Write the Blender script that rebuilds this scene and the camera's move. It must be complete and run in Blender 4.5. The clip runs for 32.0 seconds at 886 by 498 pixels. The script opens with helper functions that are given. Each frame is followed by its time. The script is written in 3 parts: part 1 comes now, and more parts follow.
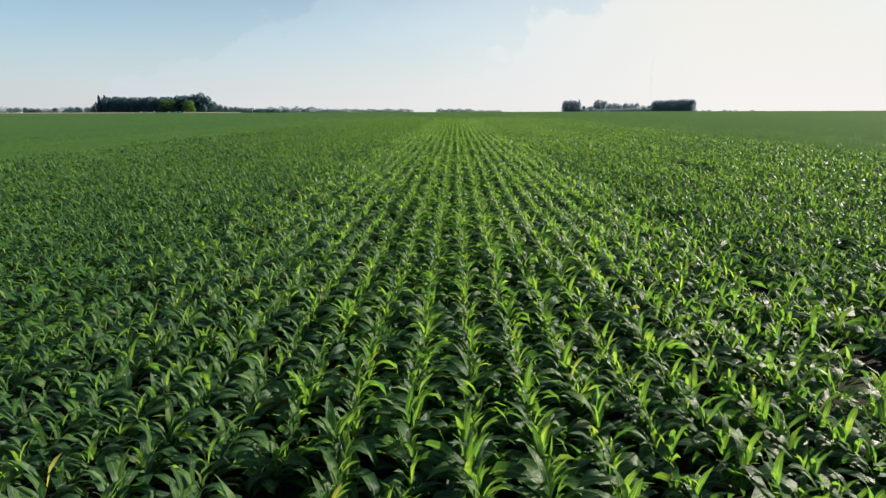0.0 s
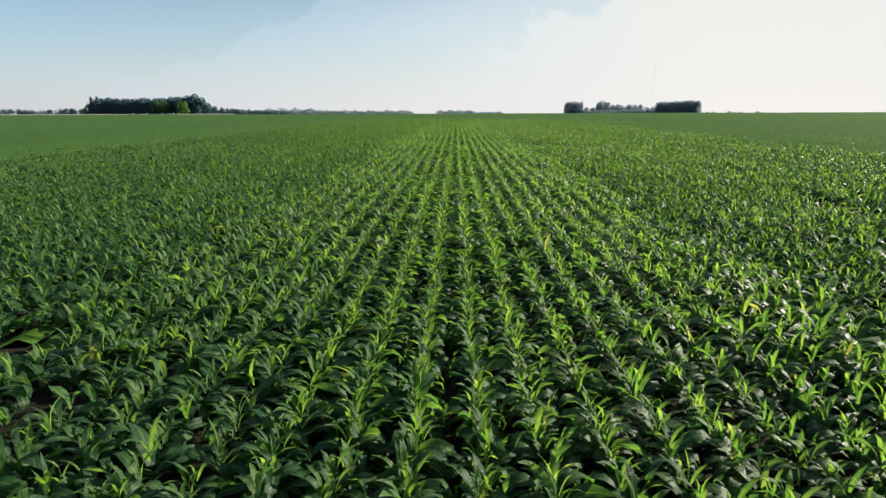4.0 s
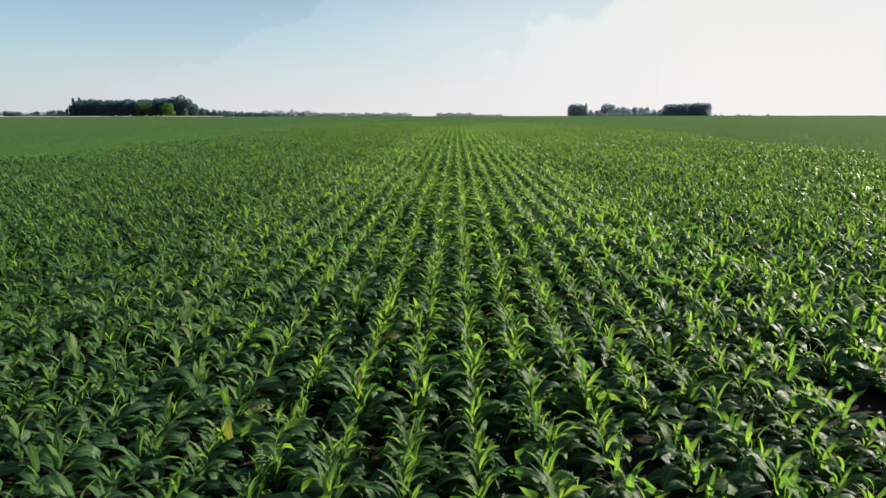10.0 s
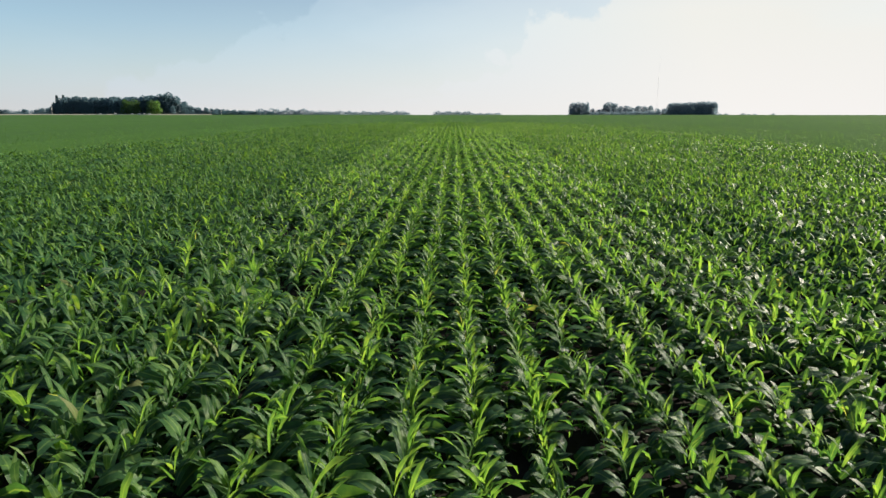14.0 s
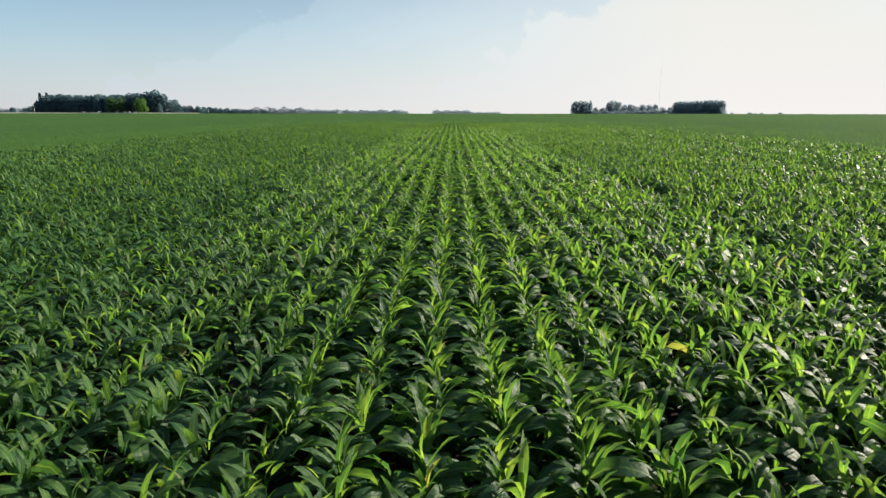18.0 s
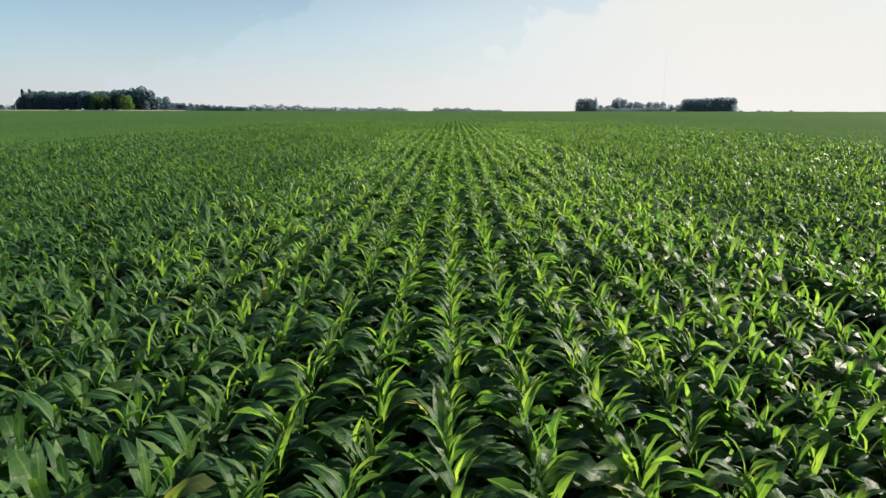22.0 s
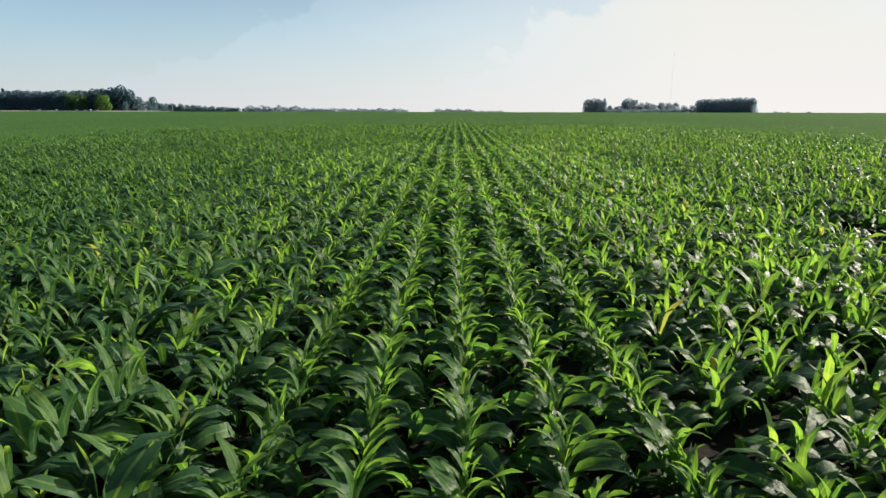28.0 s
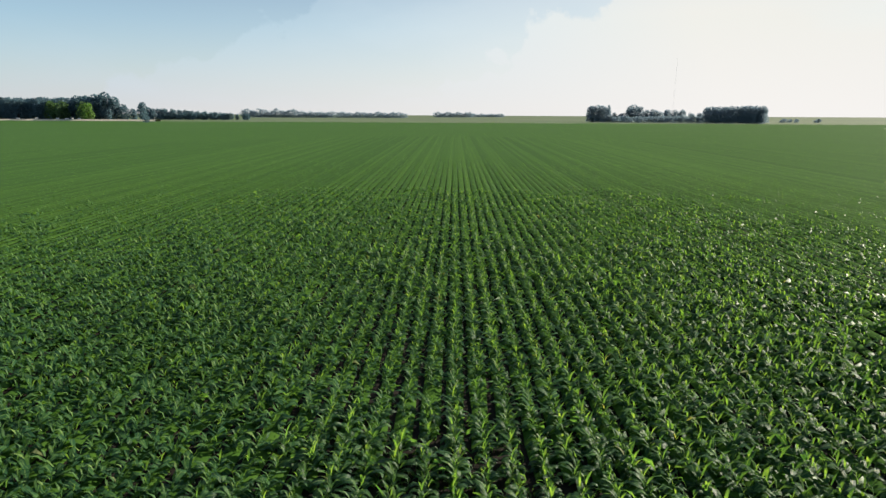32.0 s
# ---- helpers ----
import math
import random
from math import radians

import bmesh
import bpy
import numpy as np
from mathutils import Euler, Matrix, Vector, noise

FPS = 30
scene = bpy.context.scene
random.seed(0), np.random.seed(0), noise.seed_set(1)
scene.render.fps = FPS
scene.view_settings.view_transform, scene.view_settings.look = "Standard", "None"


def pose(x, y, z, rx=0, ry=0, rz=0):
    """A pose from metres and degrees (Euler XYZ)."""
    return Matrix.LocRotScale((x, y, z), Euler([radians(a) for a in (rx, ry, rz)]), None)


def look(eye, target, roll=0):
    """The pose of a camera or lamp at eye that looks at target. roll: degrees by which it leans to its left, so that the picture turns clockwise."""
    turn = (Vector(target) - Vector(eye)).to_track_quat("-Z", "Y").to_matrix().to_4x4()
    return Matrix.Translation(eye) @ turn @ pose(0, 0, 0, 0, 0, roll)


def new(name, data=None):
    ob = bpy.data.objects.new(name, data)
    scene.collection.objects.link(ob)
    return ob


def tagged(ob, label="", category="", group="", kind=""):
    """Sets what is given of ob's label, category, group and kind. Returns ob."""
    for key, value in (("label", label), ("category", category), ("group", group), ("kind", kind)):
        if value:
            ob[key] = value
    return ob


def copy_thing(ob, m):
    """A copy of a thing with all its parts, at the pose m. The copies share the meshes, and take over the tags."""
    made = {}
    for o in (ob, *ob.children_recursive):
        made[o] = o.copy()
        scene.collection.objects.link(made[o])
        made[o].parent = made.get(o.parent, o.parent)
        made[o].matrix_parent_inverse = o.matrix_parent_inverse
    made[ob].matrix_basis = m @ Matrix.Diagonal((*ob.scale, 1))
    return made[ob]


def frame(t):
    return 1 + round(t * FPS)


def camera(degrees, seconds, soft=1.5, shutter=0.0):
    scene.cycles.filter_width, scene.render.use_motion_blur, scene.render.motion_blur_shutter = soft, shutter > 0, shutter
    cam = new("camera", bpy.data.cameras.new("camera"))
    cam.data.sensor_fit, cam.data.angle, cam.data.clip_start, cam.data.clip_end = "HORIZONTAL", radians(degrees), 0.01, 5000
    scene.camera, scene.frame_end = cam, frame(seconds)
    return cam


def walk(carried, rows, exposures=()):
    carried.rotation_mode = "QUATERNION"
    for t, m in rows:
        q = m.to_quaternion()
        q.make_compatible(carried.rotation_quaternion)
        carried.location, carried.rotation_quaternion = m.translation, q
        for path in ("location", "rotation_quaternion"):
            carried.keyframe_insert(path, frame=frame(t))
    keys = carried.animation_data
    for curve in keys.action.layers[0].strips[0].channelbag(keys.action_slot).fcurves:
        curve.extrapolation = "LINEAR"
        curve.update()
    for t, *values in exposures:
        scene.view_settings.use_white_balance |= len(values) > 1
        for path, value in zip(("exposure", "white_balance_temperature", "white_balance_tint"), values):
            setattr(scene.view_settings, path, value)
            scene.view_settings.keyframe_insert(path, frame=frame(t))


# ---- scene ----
cam = camera(75.0, 32.0, soft=1.45)
PATH = [
    (0.0, pose(-0.205, 0.000, 4.376, 76.259, 0.189, 1.300)),
    (1.0, pose(-0.222, 3.290, 4.320, 76.184, 0.190, 1.305)),
    (2.0, pose(-0.239, 7.205, 4.279, 76.243, 0.201, 1.313)),
    (3.0, pose(-0.251, 11.832, 4.252, 76.336, 0.212, 1.314)),
    (3.5, pose(-0.254, 14.260, 4.250, 76.369, 0.209, 1.314)),
    (5.5, pose(-0.236, 24.398, 4.251, 76.536, 0.179, 1.325)),
    (6.0, pose(-0.224, 26.991, 4.235, 76.559, 0.173, 1.321)),
    (7.0, pose(-0.206, 32.269, 4.183, 76.604, 0.164, 1.316)),
    (8.0, pose(-0.210, 37.768, 4.129, 76.632, 0.153, 1.312)),
    (9.0, pose(-0.214, 43.390, 4.092, 76.644, 0.135, 1.308)),
    (10.0, pose(-0.226, 49.063, 4.080, 76.644, 0.107, 1.292)),
    (11.0, pose(-0.235, 54.639, 4.052, 76.610, 0.086, 1.286)),
    (12.0, pose(-0.230, 60.256, 4.016, 76.561, 0.065, 1.252)),
    (13.0, pose(-0.224, 65.979, 3.980, 76.532, 0.031, 1.186)),
    (14.0, pose(-0.239, 71.810, 3.945, 76.520, 0.006, 1.122)),
    (14.5, pose(-0.263, 74.761, 3.930, 76.520, -0.004, 1.097)),
    (16.5, pose(-0.407, 86.621, 3.843, 76.492, -0.027, 1.028)),
    (17.0, pose(-0.443, 89.623, 3.806, 76.478, -0.031, 1.024)),
    (18.0, pose(-0.502, 95.685, 3.712, 76.413, -0.050, 1.008)),
    (19.0, pose(-0.547, 101.864, 3.617, 76.309, -0.078, 0.992)),
    (20.0, pose(-0.622, 108.154, 3.532, 76.241, -0.082, 0.977)),
    (21.0, pose(-0.682, 114.584, 3.462, 76.205, -0.072, 0.996)),
    (22.0, pose(-0.748, 121.153, 3.411, 76.191, -0.069, 1.037)),
    (23.0, pose(-0.803, 127.807, 3.377, 76.205, -0.065, 1.060)),
    (24.0, pose(-0.818, 134.442, 3.333, 76.233, -0.073, 1.086)),
    (24.5, pose(-0.819, 137.705, 3.297, 76.246, -0.077, 1.086)),
    (26.5, pose(-0.822, 150.432, 3.079, 76.284, -0.081, 1.117)),
    (27.0, pose(-0.828, 153.552, 3.015, 76.296, -0.085, 1.136)),
    (28.0, pose(-0.854, 159.747, 2.888, 76.313, -0.098, 1.182)),
    (28.5, pose(-0.876, 162.840, 2.829, 76.338, -0.101, 1.195)),
    (29.0, pose(-0.904, 165.952, 2.881, 76.346, -0.100, 1.209)),
    (29.5, pose(-0.920, 169.192, 3.108, 76.356, -0.100, 1.219)),
    (30.0, pose(-0.909, 172.606, 3.878, 76.331, -0.111, 1.219)),
    (30.5, pose(-0.892, 175.807, 5.129, 76.332, -0.137, 1.198)),
    (31.0, pose(-0.879, 178.782, 6.585, 76.357, -0.175, 1.177)),
    (31.5, pose(-0.867, 181.648, 7.982, 76.387, -0.214, 1.161)),
    (32.0, pose(-0.853, 184.741, 9.198, 76.435, -0.253, 1.150)),
]
walk(cam, PATH)

# ---- daylight ----
SUN_AZ, SUN_EL = 66.0, 22.5          # degrees clockwise from the row direction, and above the horizon
world = bpy.data.worlds.new("sky")
scene.world = world
world.use_nodes = True
wn, wl = world.node_tree.nodes, world.node_tree.links
sky = wn.new("ShaderNodeTexSky")
sky.sky_type, sky.sun_disc = "NISHITA", False
sky.sun_elevation, sky.sun_rotation = radians(SUN_EL), radians(SUN_AZ)
sky.air_density, sky.dust_density, sky.ozone_density = 1.0, 0.4, 2.0
# pale haze towards the horizon and thin high cloud in soft drifts, both brighter on the sun's side
s_dir = Vector((math.sin(radians(SUN_AZ)) * math.cos(radians(SUN_EL)),
                math.cos(radians(SUN_AZ)) * math.cos(radians(SUN_EL)), math.sin(radians(SUN_EL))))


def wnode(kind, **sets):
    nd = wn.new("ShaderNode" + kind)
    for key, value in sets.items():
        nd.inputs[key.replace("_", " ")].default_value = value
    return nd


coord = wn.new("ShaderNodeTexCoord")
flat = wnode("Mapping", Scale=(1.0, 1.0, 3.0), Location=(1.55, 0.7, 0.9))
drift = wnode("TexNoise", Scale=1.9, Detail=6.0, Roughness=0.52)
thin = wnode("MapRange", From_Min=0.43, From_Max=0.60, To_Min=0.0, To_Max=0.16)
sep = wn.new("ShaderNodeSeparateXYZ")
haze = wnode("MapRange", From_Min=0.0, From_Max=0.20, To_Min=0.82, To_Max=0.15)
both = wn.new("ShaderNodeMath")
both.operation, both.use_clamp = "ADD", True
dot = wn.new("ShaderNodeVectorMath")
dot.operation = "DOT_PRODUCT"
dot.inputs[1].default_value = s_dir
lit = wnode("MapRange", From_Min=-0.25, From_Max=0.70, To_Min=0.62, To_Max=0.86)
warm = wnode("Mix")
warm.data_type = "RGBA"
warm.inputs["A"].default_value, warm.inputs["B"].default_value = (5.7, 9.0, 11.5, 1), (8.3, 8.25, 7.8, 1)
side = wnode("MapRange", From_Min=-0.25, From_Max=0.7, To_Min=0.0, To_Max=1.0)
# the lowest band of haze is faintly pink
low = wnode("MapRange", From_Min=0.0, From_Max=0.13, To_Min=0.85, To_Max=0.0)
blush = wnode("Mix")
blush.data_type = "RGBA"
blush.inputs["B"].default_value = (8.8, 8.5, 8.3, 1)
white = wn.new("ShaderNodeVectorMath")
white.operation = "SCALE"
veil = wnode("Mix")
veil.data_type = "RGBA"


def wmath(kind, a, b, clamp=False):
    nd = wn.new("ShaderNodeMath")
    nd.operation, nd.use_clamp = kind, clamp
    for k, v in enumerate((a, b)):
        if isinstance(v, (int, float)):
            nd.inputs[k].default_value = v
        else:
            wl.new(v, nd.inputs[k])
    return nd.outputs[0]


wl.new(coord.outputs["Generated"], sep.inputs[0])
# two banks of high cloud, each with a billowing slanted edge and clear air on its left
ahead = wmath("MAXIMUM", sep.outputs["Y"], 0.05)
across, height = wmath("DIVIDE", sep.outputs["X"], ahead), wmath("DIVIDE", sep.outputs["Z"], ahead)
billow = wnode("TexNoise", Scale=9.0, Detail=7.0, Roughness=0.55)
wl.new(coord.outputs["Generated"], billow.inputs["Vector"])
puff = wmath("MULTIPLY", wmath("SUBTRACT", billow.outputs["Fac"], 0.5), 0.52)
banks = []
for edge, base, slope, weight in ((-0.41, 0.104, 2.4, 0.18), (0.026, 0.065, 1.85, 0.32)):
    line = wmath("MULTIPLY_ADD", height, slope)
    line.node.inputs[2].default_value = edge - slope * base
    inside = wnode("MapRange", From_Min=0.0, From_Max=0.026, To_Min=0.0, To_Max=weight)
    wl.new(wmath("ADD", wmath("SUBTRACT", across, line), puff), inside.inputs["Value"])
    banks.append(inside.outputs["Result"])
bank = wmath("ADD", *banks)
wl.new(coord.outputs["Generated"], flat.inputs["Vector"])
wl.new(flat.outputs["Vector"], drift.inputs["Vector"])
wl.new(drift.outputs["Fac"], thin.inputs["Value"])
wl.new(sep.outputs["Z"], haze.inputs["Value"])
wl.new(wmath("ADD", thin.outputs["Result"], bank), both.inputs[0])
wl.new(haze.outputs["Result"], both.inputs[1])
wl.new(coord.outputs["Generated"], dot.inputs[0])
wl.new(dot.outputs["Value"], lit.inputs["Value"])
wl.new(side.outputs["Result"], warm.inputs["Factor"])
wl.new(dot.outputs["Value"], side.inputs["Value"])
wl.new(sep.outputs["Z"], low.inputs["Value"])
wl.new(low.outputs["Result"], blush.inputs["Factor"])
wl.new(warm.outputs["Result"], blush.inputs["A"])
wl.new(blush.outputs["Result"], white.inputs[0])
wl.new(lit.outputs["Result"], white.inputs["Scale"])
wl.new(both.outputs[0], veil.inputs["Factor"])
wl.new(sky.outputs["Color"], veil.inputs["A"])
wl.new(white.outputs["Vector"], veil.inputs["B"])
wl.new(veil.outputs["Result"], wn["Background"].inputs["Color"])
wn["Background"].inputs["Strength"].default_value = 0.05

sun = new("sun", bpy.data.lights.new("sun", "SUN"))
sun.data.energy, sun.data.angle, sun.data.color = 5.0, radians(0.6), (1.0, 0.91, 0.74)
sun.matrix_world = look(s_dir * 100, (0, 0, 0))
scene.view_settings.exposure = 1.3


# ---- materials ----
def material(name):
    m = bpy.data.materials.new(name)
    m.use_nodes = True
    return m, m.node_tree.nodes, m.node_tree.links, m.node_tree.nodes["Principled BSDF"]


def ramp(nodes, stops):
    r = nodes.new("ShaderNodeValToRGB")
    while len(r.color_ramp.elements) < len(stops):
        r.color_ramp.elements.new(0.5)
    for e, (p, c) in zip(r.color_ramp.elements, stops):
        e.position, e.color = p, (*c, 1)
    return r


def leafy(name, stops, rough=0.45, through_light=0.35, glow=(1.0, 1.25, 0.4), noise_scale=4.0, random_from="island", rib=False, gloss=0.35, yellowed=0.982):
    """Leaves: a glossy skin, and light that passes through the blade."""
    m, n, l, b = material(name)
    if random_from == "island":
        g = n.new("ShaderNodeNewGeometry")
        rnd = g.outputs["Random Per Island"]
    else:
        g = n.new("ShaderNodeObjectInfo")
        rnd = g.outputs["Random"]
    tex = n.new("ShaderNodeTexNoise")
    geo = n.new("ShaderNodeNewGeometry")
    l.new(geo.outputs["Position"], tex.inputs["Vector"])
    tex.inputs["Scale"].default_value, tex.inputs["Detail"].default_value = noise_scale, 3
    mix = n.new("ShaderNodeMath")
    mix.operation = "MULTIPLY_ADD"
    mix.inputs[1].default_value = 0.65
    half = n.new("ShaderNodeMath")
    half.operation = "MULTIPLY"
    half.inputs[1].default_value = 0.42
    l.new(tex.outputs["Fac"], half.inputs[0])
    l.new(rnd, mix.inputs[0])
    l.new(half.outputs[0], mix.inputs[2])
    r = ramp(n, stops)
    l.new(mix.outputs[0], r.inputs["Fac"])
    col = r.outputs["Color"]
    if rib:
        uv = n.new("ShaderNodeUVMap")
        sep = n.new("ShaderNodeSeparateXYZ")
        l.new(uv.outputs["UV"], sep.inputs[0])
        # a few leaves have yellowed
        old = n.new("ShaderNodeMath")
        old.operation = "GREATER_THAN"
        old.inputs[1].default_value = yellowed
        l.new(rnd, old.inputs[0])
        dry = n.new("ShaderNodeMix")
        dry.data_type = "RGBA"
        l.new(old.outputs[0], dry.inputs["Factor"])
        l.new(col, dry.inputs["A"])
        dry.inputs["B"].default_value = (0.13, 0.15, 0.065, 1)
        col = dry.outputs["Result"]
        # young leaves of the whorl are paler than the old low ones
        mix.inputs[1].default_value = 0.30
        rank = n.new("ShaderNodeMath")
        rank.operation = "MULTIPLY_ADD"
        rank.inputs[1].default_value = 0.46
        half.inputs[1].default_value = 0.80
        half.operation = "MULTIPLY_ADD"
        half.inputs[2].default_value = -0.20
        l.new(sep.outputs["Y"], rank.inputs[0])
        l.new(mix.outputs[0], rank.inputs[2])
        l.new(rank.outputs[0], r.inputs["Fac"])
        d = n.new("ShaderNodeMath")
        d.operation = "SUBTRACT"
        d.inputs[1].default_value = 0.5
        l.new(sep.outputs["X"], d.inputs[0])
        a = n.new("ShaderNodeMath")
        a.operation = "ABSOLUTE"
        l.new(d.outputs[0], a.inputs[0])
        mr = n.new("ShaderNodeMapRange")
        mr.inputs["From Min"].default_value, mr.inputs["From Max"].default_value = 0.03, 0.09
        mr.inputs["To Min"].default_value, mr.inputs["To Max"].default_value = 0.30, 0.0
        l.new(a.outputs[0], mr.inputs["Value"])
        mx = n.new("ShaderNodeMix")
        mx.data_type = "RGBA"
        l.new(mr.outputs["Result"], mx.inputs["Factor"])
        l.new(col, mx.inputs["A"])
        mx.inputs["B"].default_value = (0.22, 0.32, 0.10, 1)
        col = mx.outputs["Result"]
        wave = n.new("ShaderNodeTexWave")
        wave.bands_direction = "X"
        wave.inputs["Scale"].default_value, wave.inputs["Distortion"].default_value = 6.0, 0.4
        l.new(uv.outputs["UV"], wave.inputs["Vector"])
        bump = n.new("ShaderNodeBump")
        bump.inputs["Strength"].default_value, bump.inputs["Distance"].default_value = 0.6, 0.007
        crease = n.new("ShaderNodeTexNoise")
        crease.inputs["Scale"].default_value, crease.inputs["Detail"].default_value = 28.0, 2
        l.new(geo.outputs["Position"], crease.inputs["Vector"])
        relief = n.new("ShaderNodeMath")
        relief.operation = "MULTIPLY_ADD"
        relief.inputs[1].default_value = 1.6
        l.new(crease.outputs["Fac"], relief.inputs[0])
        veins = n.new("ShaderNodeMath")
        veins.operation = "MULTIPLY"
        veins.inputs[1].default_value = 0.25
        l.new(wave.outputs["Fac"], veins.inputs[0])
        l.new(veins.outputs[0], relief.inputs[2])
        l.new(relief.outputs[0], bump.inputs["Height"])
        l.new(bump.outputs["Normal"], b.inputs["Normal"])
    l.new(col, b.inputs["Base Color"])
    b.inputs["Roughness"].default_value = rough
    b.inputs["Specular IOR Level"].default_value = gloss
    t = n.new("ShaderNodeBsdfTranslucent")
    tint = n.new("ShaderNodeMix")
    tint.data_type, tint.blend_type = "RGBA", "MULTIPLY"
    tint.inputs["Factor"].default_value = 1.0
    tint.inputs["B"].default_value = (*[1.6 * c for c in glow], 1)
    l.new(col, tint.inputs["A"])
    l.new(tint.outputs["Result"], t.inputs["Color"])
    ms = n.new("ShaderNodeMixShader")
    ms.inputs[0].default_value = through_light
    l.new(b.outputs["BSDF"], ms.inputs[1])
    l.new(t.outputs["BSDF"], ms.inputs[2])
    l.new(ms.outputs[0], n["Material Output"].inputs["Surface"])
    return m


def rough_stuff(name, stops, scales=(0.3, 4.0), rough=0.9, bump_size=0.03, bump_strength=0.5):
    """Earth, bark, gravel and paint: two scales of noise in colour and relief."""
    m, n, l, b = material(name)
    geo = n.new("ShaderNodeNewGeometry")
    big, fine = n.new("ShaderNodeTexNoise"), n.new("ShaderNodeTexNoise")
    for tex, s in ((big, scales[0]), (fine, scales[1])):
        l.new(geo.outputs["Position"], tex.inputs["Vector"])
        tex.inputs["Scale"].default_value, tex.inputs["Detail"].default_value = s, 5
    add = n.new("ShaderNodeMath")
    add.operation = "ADD"
    l.new(big.outputs["Fac"], add.inputs[0])
    l.new(fine.outputs["Fac"], add.inputs[1])
    div = n.new("ShaderNodeMath")
    div.operation = "MULTIPLY"
    div.inputs[1].default_value = 0.5
    l.new(add.outputs[0], div.inputs[0])
    r = ramp(n, stops)
    l.new(div.outputs[0], r.inputs["Fac"])
    l.new(r.outputs["Color"], b.inputs["Base Color"])
    bump = n.new("ShaderNodeBump")
    bump.inputs["Strength"].default_value, bump.inputs["Distance"].default_value = bump_strength, bump_size
    l.new(fine.outputs["Fac"], bump.inputs["Height"])
    l.new(bump.outputs["Normal"], b.inputs["Normal"])
    b.inputs["Roughness"].default_value = rough
    b.inputs["Specular IOR Level"].default_value = 0.1
    return m


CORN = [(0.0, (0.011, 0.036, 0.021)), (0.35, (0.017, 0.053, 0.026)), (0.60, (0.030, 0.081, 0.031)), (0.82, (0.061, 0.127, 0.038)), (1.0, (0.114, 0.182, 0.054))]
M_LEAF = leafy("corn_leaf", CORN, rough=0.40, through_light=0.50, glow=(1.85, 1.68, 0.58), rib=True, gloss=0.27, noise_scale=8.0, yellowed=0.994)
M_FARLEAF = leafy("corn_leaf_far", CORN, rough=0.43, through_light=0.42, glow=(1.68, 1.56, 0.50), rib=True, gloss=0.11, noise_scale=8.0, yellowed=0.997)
M_SHEET = leafy("corn_far_canopy", [(0.0, (0.024, 0.058, 0.011)), (0.5, (0.036, 0.081, 0.014)), (1.0, (0.050, 0.104, 0.018))], rough=0.55, through_light=0.0, noise_scale=0.5, gloss=0.01)
M_SHEET.node_tree.nodes["Principled BSDF"].inputs["Specular Tint"].default_value = (0.82, 1.0, 0.30, 1)
M_STALK = leafy("corn_stalk", [(0.0, (0.05, 0.11, 0.02)), (1.0, (0.12, 0.20, 0.05))], rough=0.5, through_light=0.1)
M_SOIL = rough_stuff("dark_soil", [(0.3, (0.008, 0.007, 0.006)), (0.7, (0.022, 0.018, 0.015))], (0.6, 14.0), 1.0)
# colour paled and greyed to stand for haze over distant land
M_GRASS = rough_stuff("far_fields", [(0.35, (0.060, 0.092, 0.050)), (0.6, (0.105, 0.130, 0.072))], (0.004, 0.2))
M_BARK = rough_stuff("bark", [(0.3, (0.05, 0.04, 0.03)), (0.7, (0.13, 0.10, 0.075))], (2.0, 20.0))
# grove leaves and needles carry a blue haze tint in their base colour
M_DARKTREE = leafy("haze_tinted_leaf", [(0.0, (0.074, 0.118, 0.146)), (0.6, (0.082, 0.128, 0.154)), (1.0, (0.092, 0.136, 0.150))], 0.85, 0.5, (0.70, 0.85, 0.85), noise_scale=0.3, gloss=0.12)
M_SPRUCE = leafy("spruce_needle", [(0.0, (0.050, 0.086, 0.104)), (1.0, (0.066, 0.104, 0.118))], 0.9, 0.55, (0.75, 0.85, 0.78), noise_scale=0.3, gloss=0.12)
# right grove: distance haze put into the leaf colour as pale blue-grey
M_HAZY = leafy("hazy_tree_leaf", [(0.0, (0.140, 0.182, 0.222)), (0.6, (0.154, 0.196, 0.234)), (1.0, (0.166, 0.206, 0.234))], 0.8, 0.55, (0.78, 0.85, 0.85), noise_scale=0.3, gloss=0.12)
# far woods: the blue-grey is horizon haze painted into the leaves
M_FARWOOD = leafy("hazy_wood_leaf", [(0.0, (0.140, 0.182, 0.222)), (1.0, (0.160, 0.200, 0.234))], 0.85, 0.55, (0.78, 0.85, 0.85), noise_scale=0.05, gloss=0.1)
M_GRAVEL = rough_stuff("pale_gravel", [(0.3, (0.24, 0.22, 0.18)), (0.7, (0.42, 0.39, 0.33))], (0.2, 6.0))
M_VERGE = rough_stuff("mown_verge", [(0.3, (0.09, 0.14, 0.05)), (0.7, (0.19, 0.22, 0.09))], (0.05, 2.0))
M_POLE = rough_stuff("weathered_wood", [(0.3, (0.42, 0.40, 0.37)), (0.7, (0.60, 0.58, 0.54))], (1.0, 9.0))
M_WHITE = rough_stuff("white_paint", [(0.3, (0.62, 0.62, 0.60)), (0.7, (0.80, 0.80, 0.78))], (0.5, 5.0), 0.5, 0.002, 0.2)
M_ROOF = rough_stuff("grey_roof_metal", [(0.3, (0.22, 0.23, 0.24)), (0.7, (0.34, 0.35, 0.36))], (0.5, 5.0), 0.5, 0.004, 0.2)
M_GLASS, *_, _b = material("dark_window_glass")
_b.inputs["Base Color"].default_value, _b.inputs["Roughness"].default_value = (0.03, 0.04, 0.045, 1), 0.08
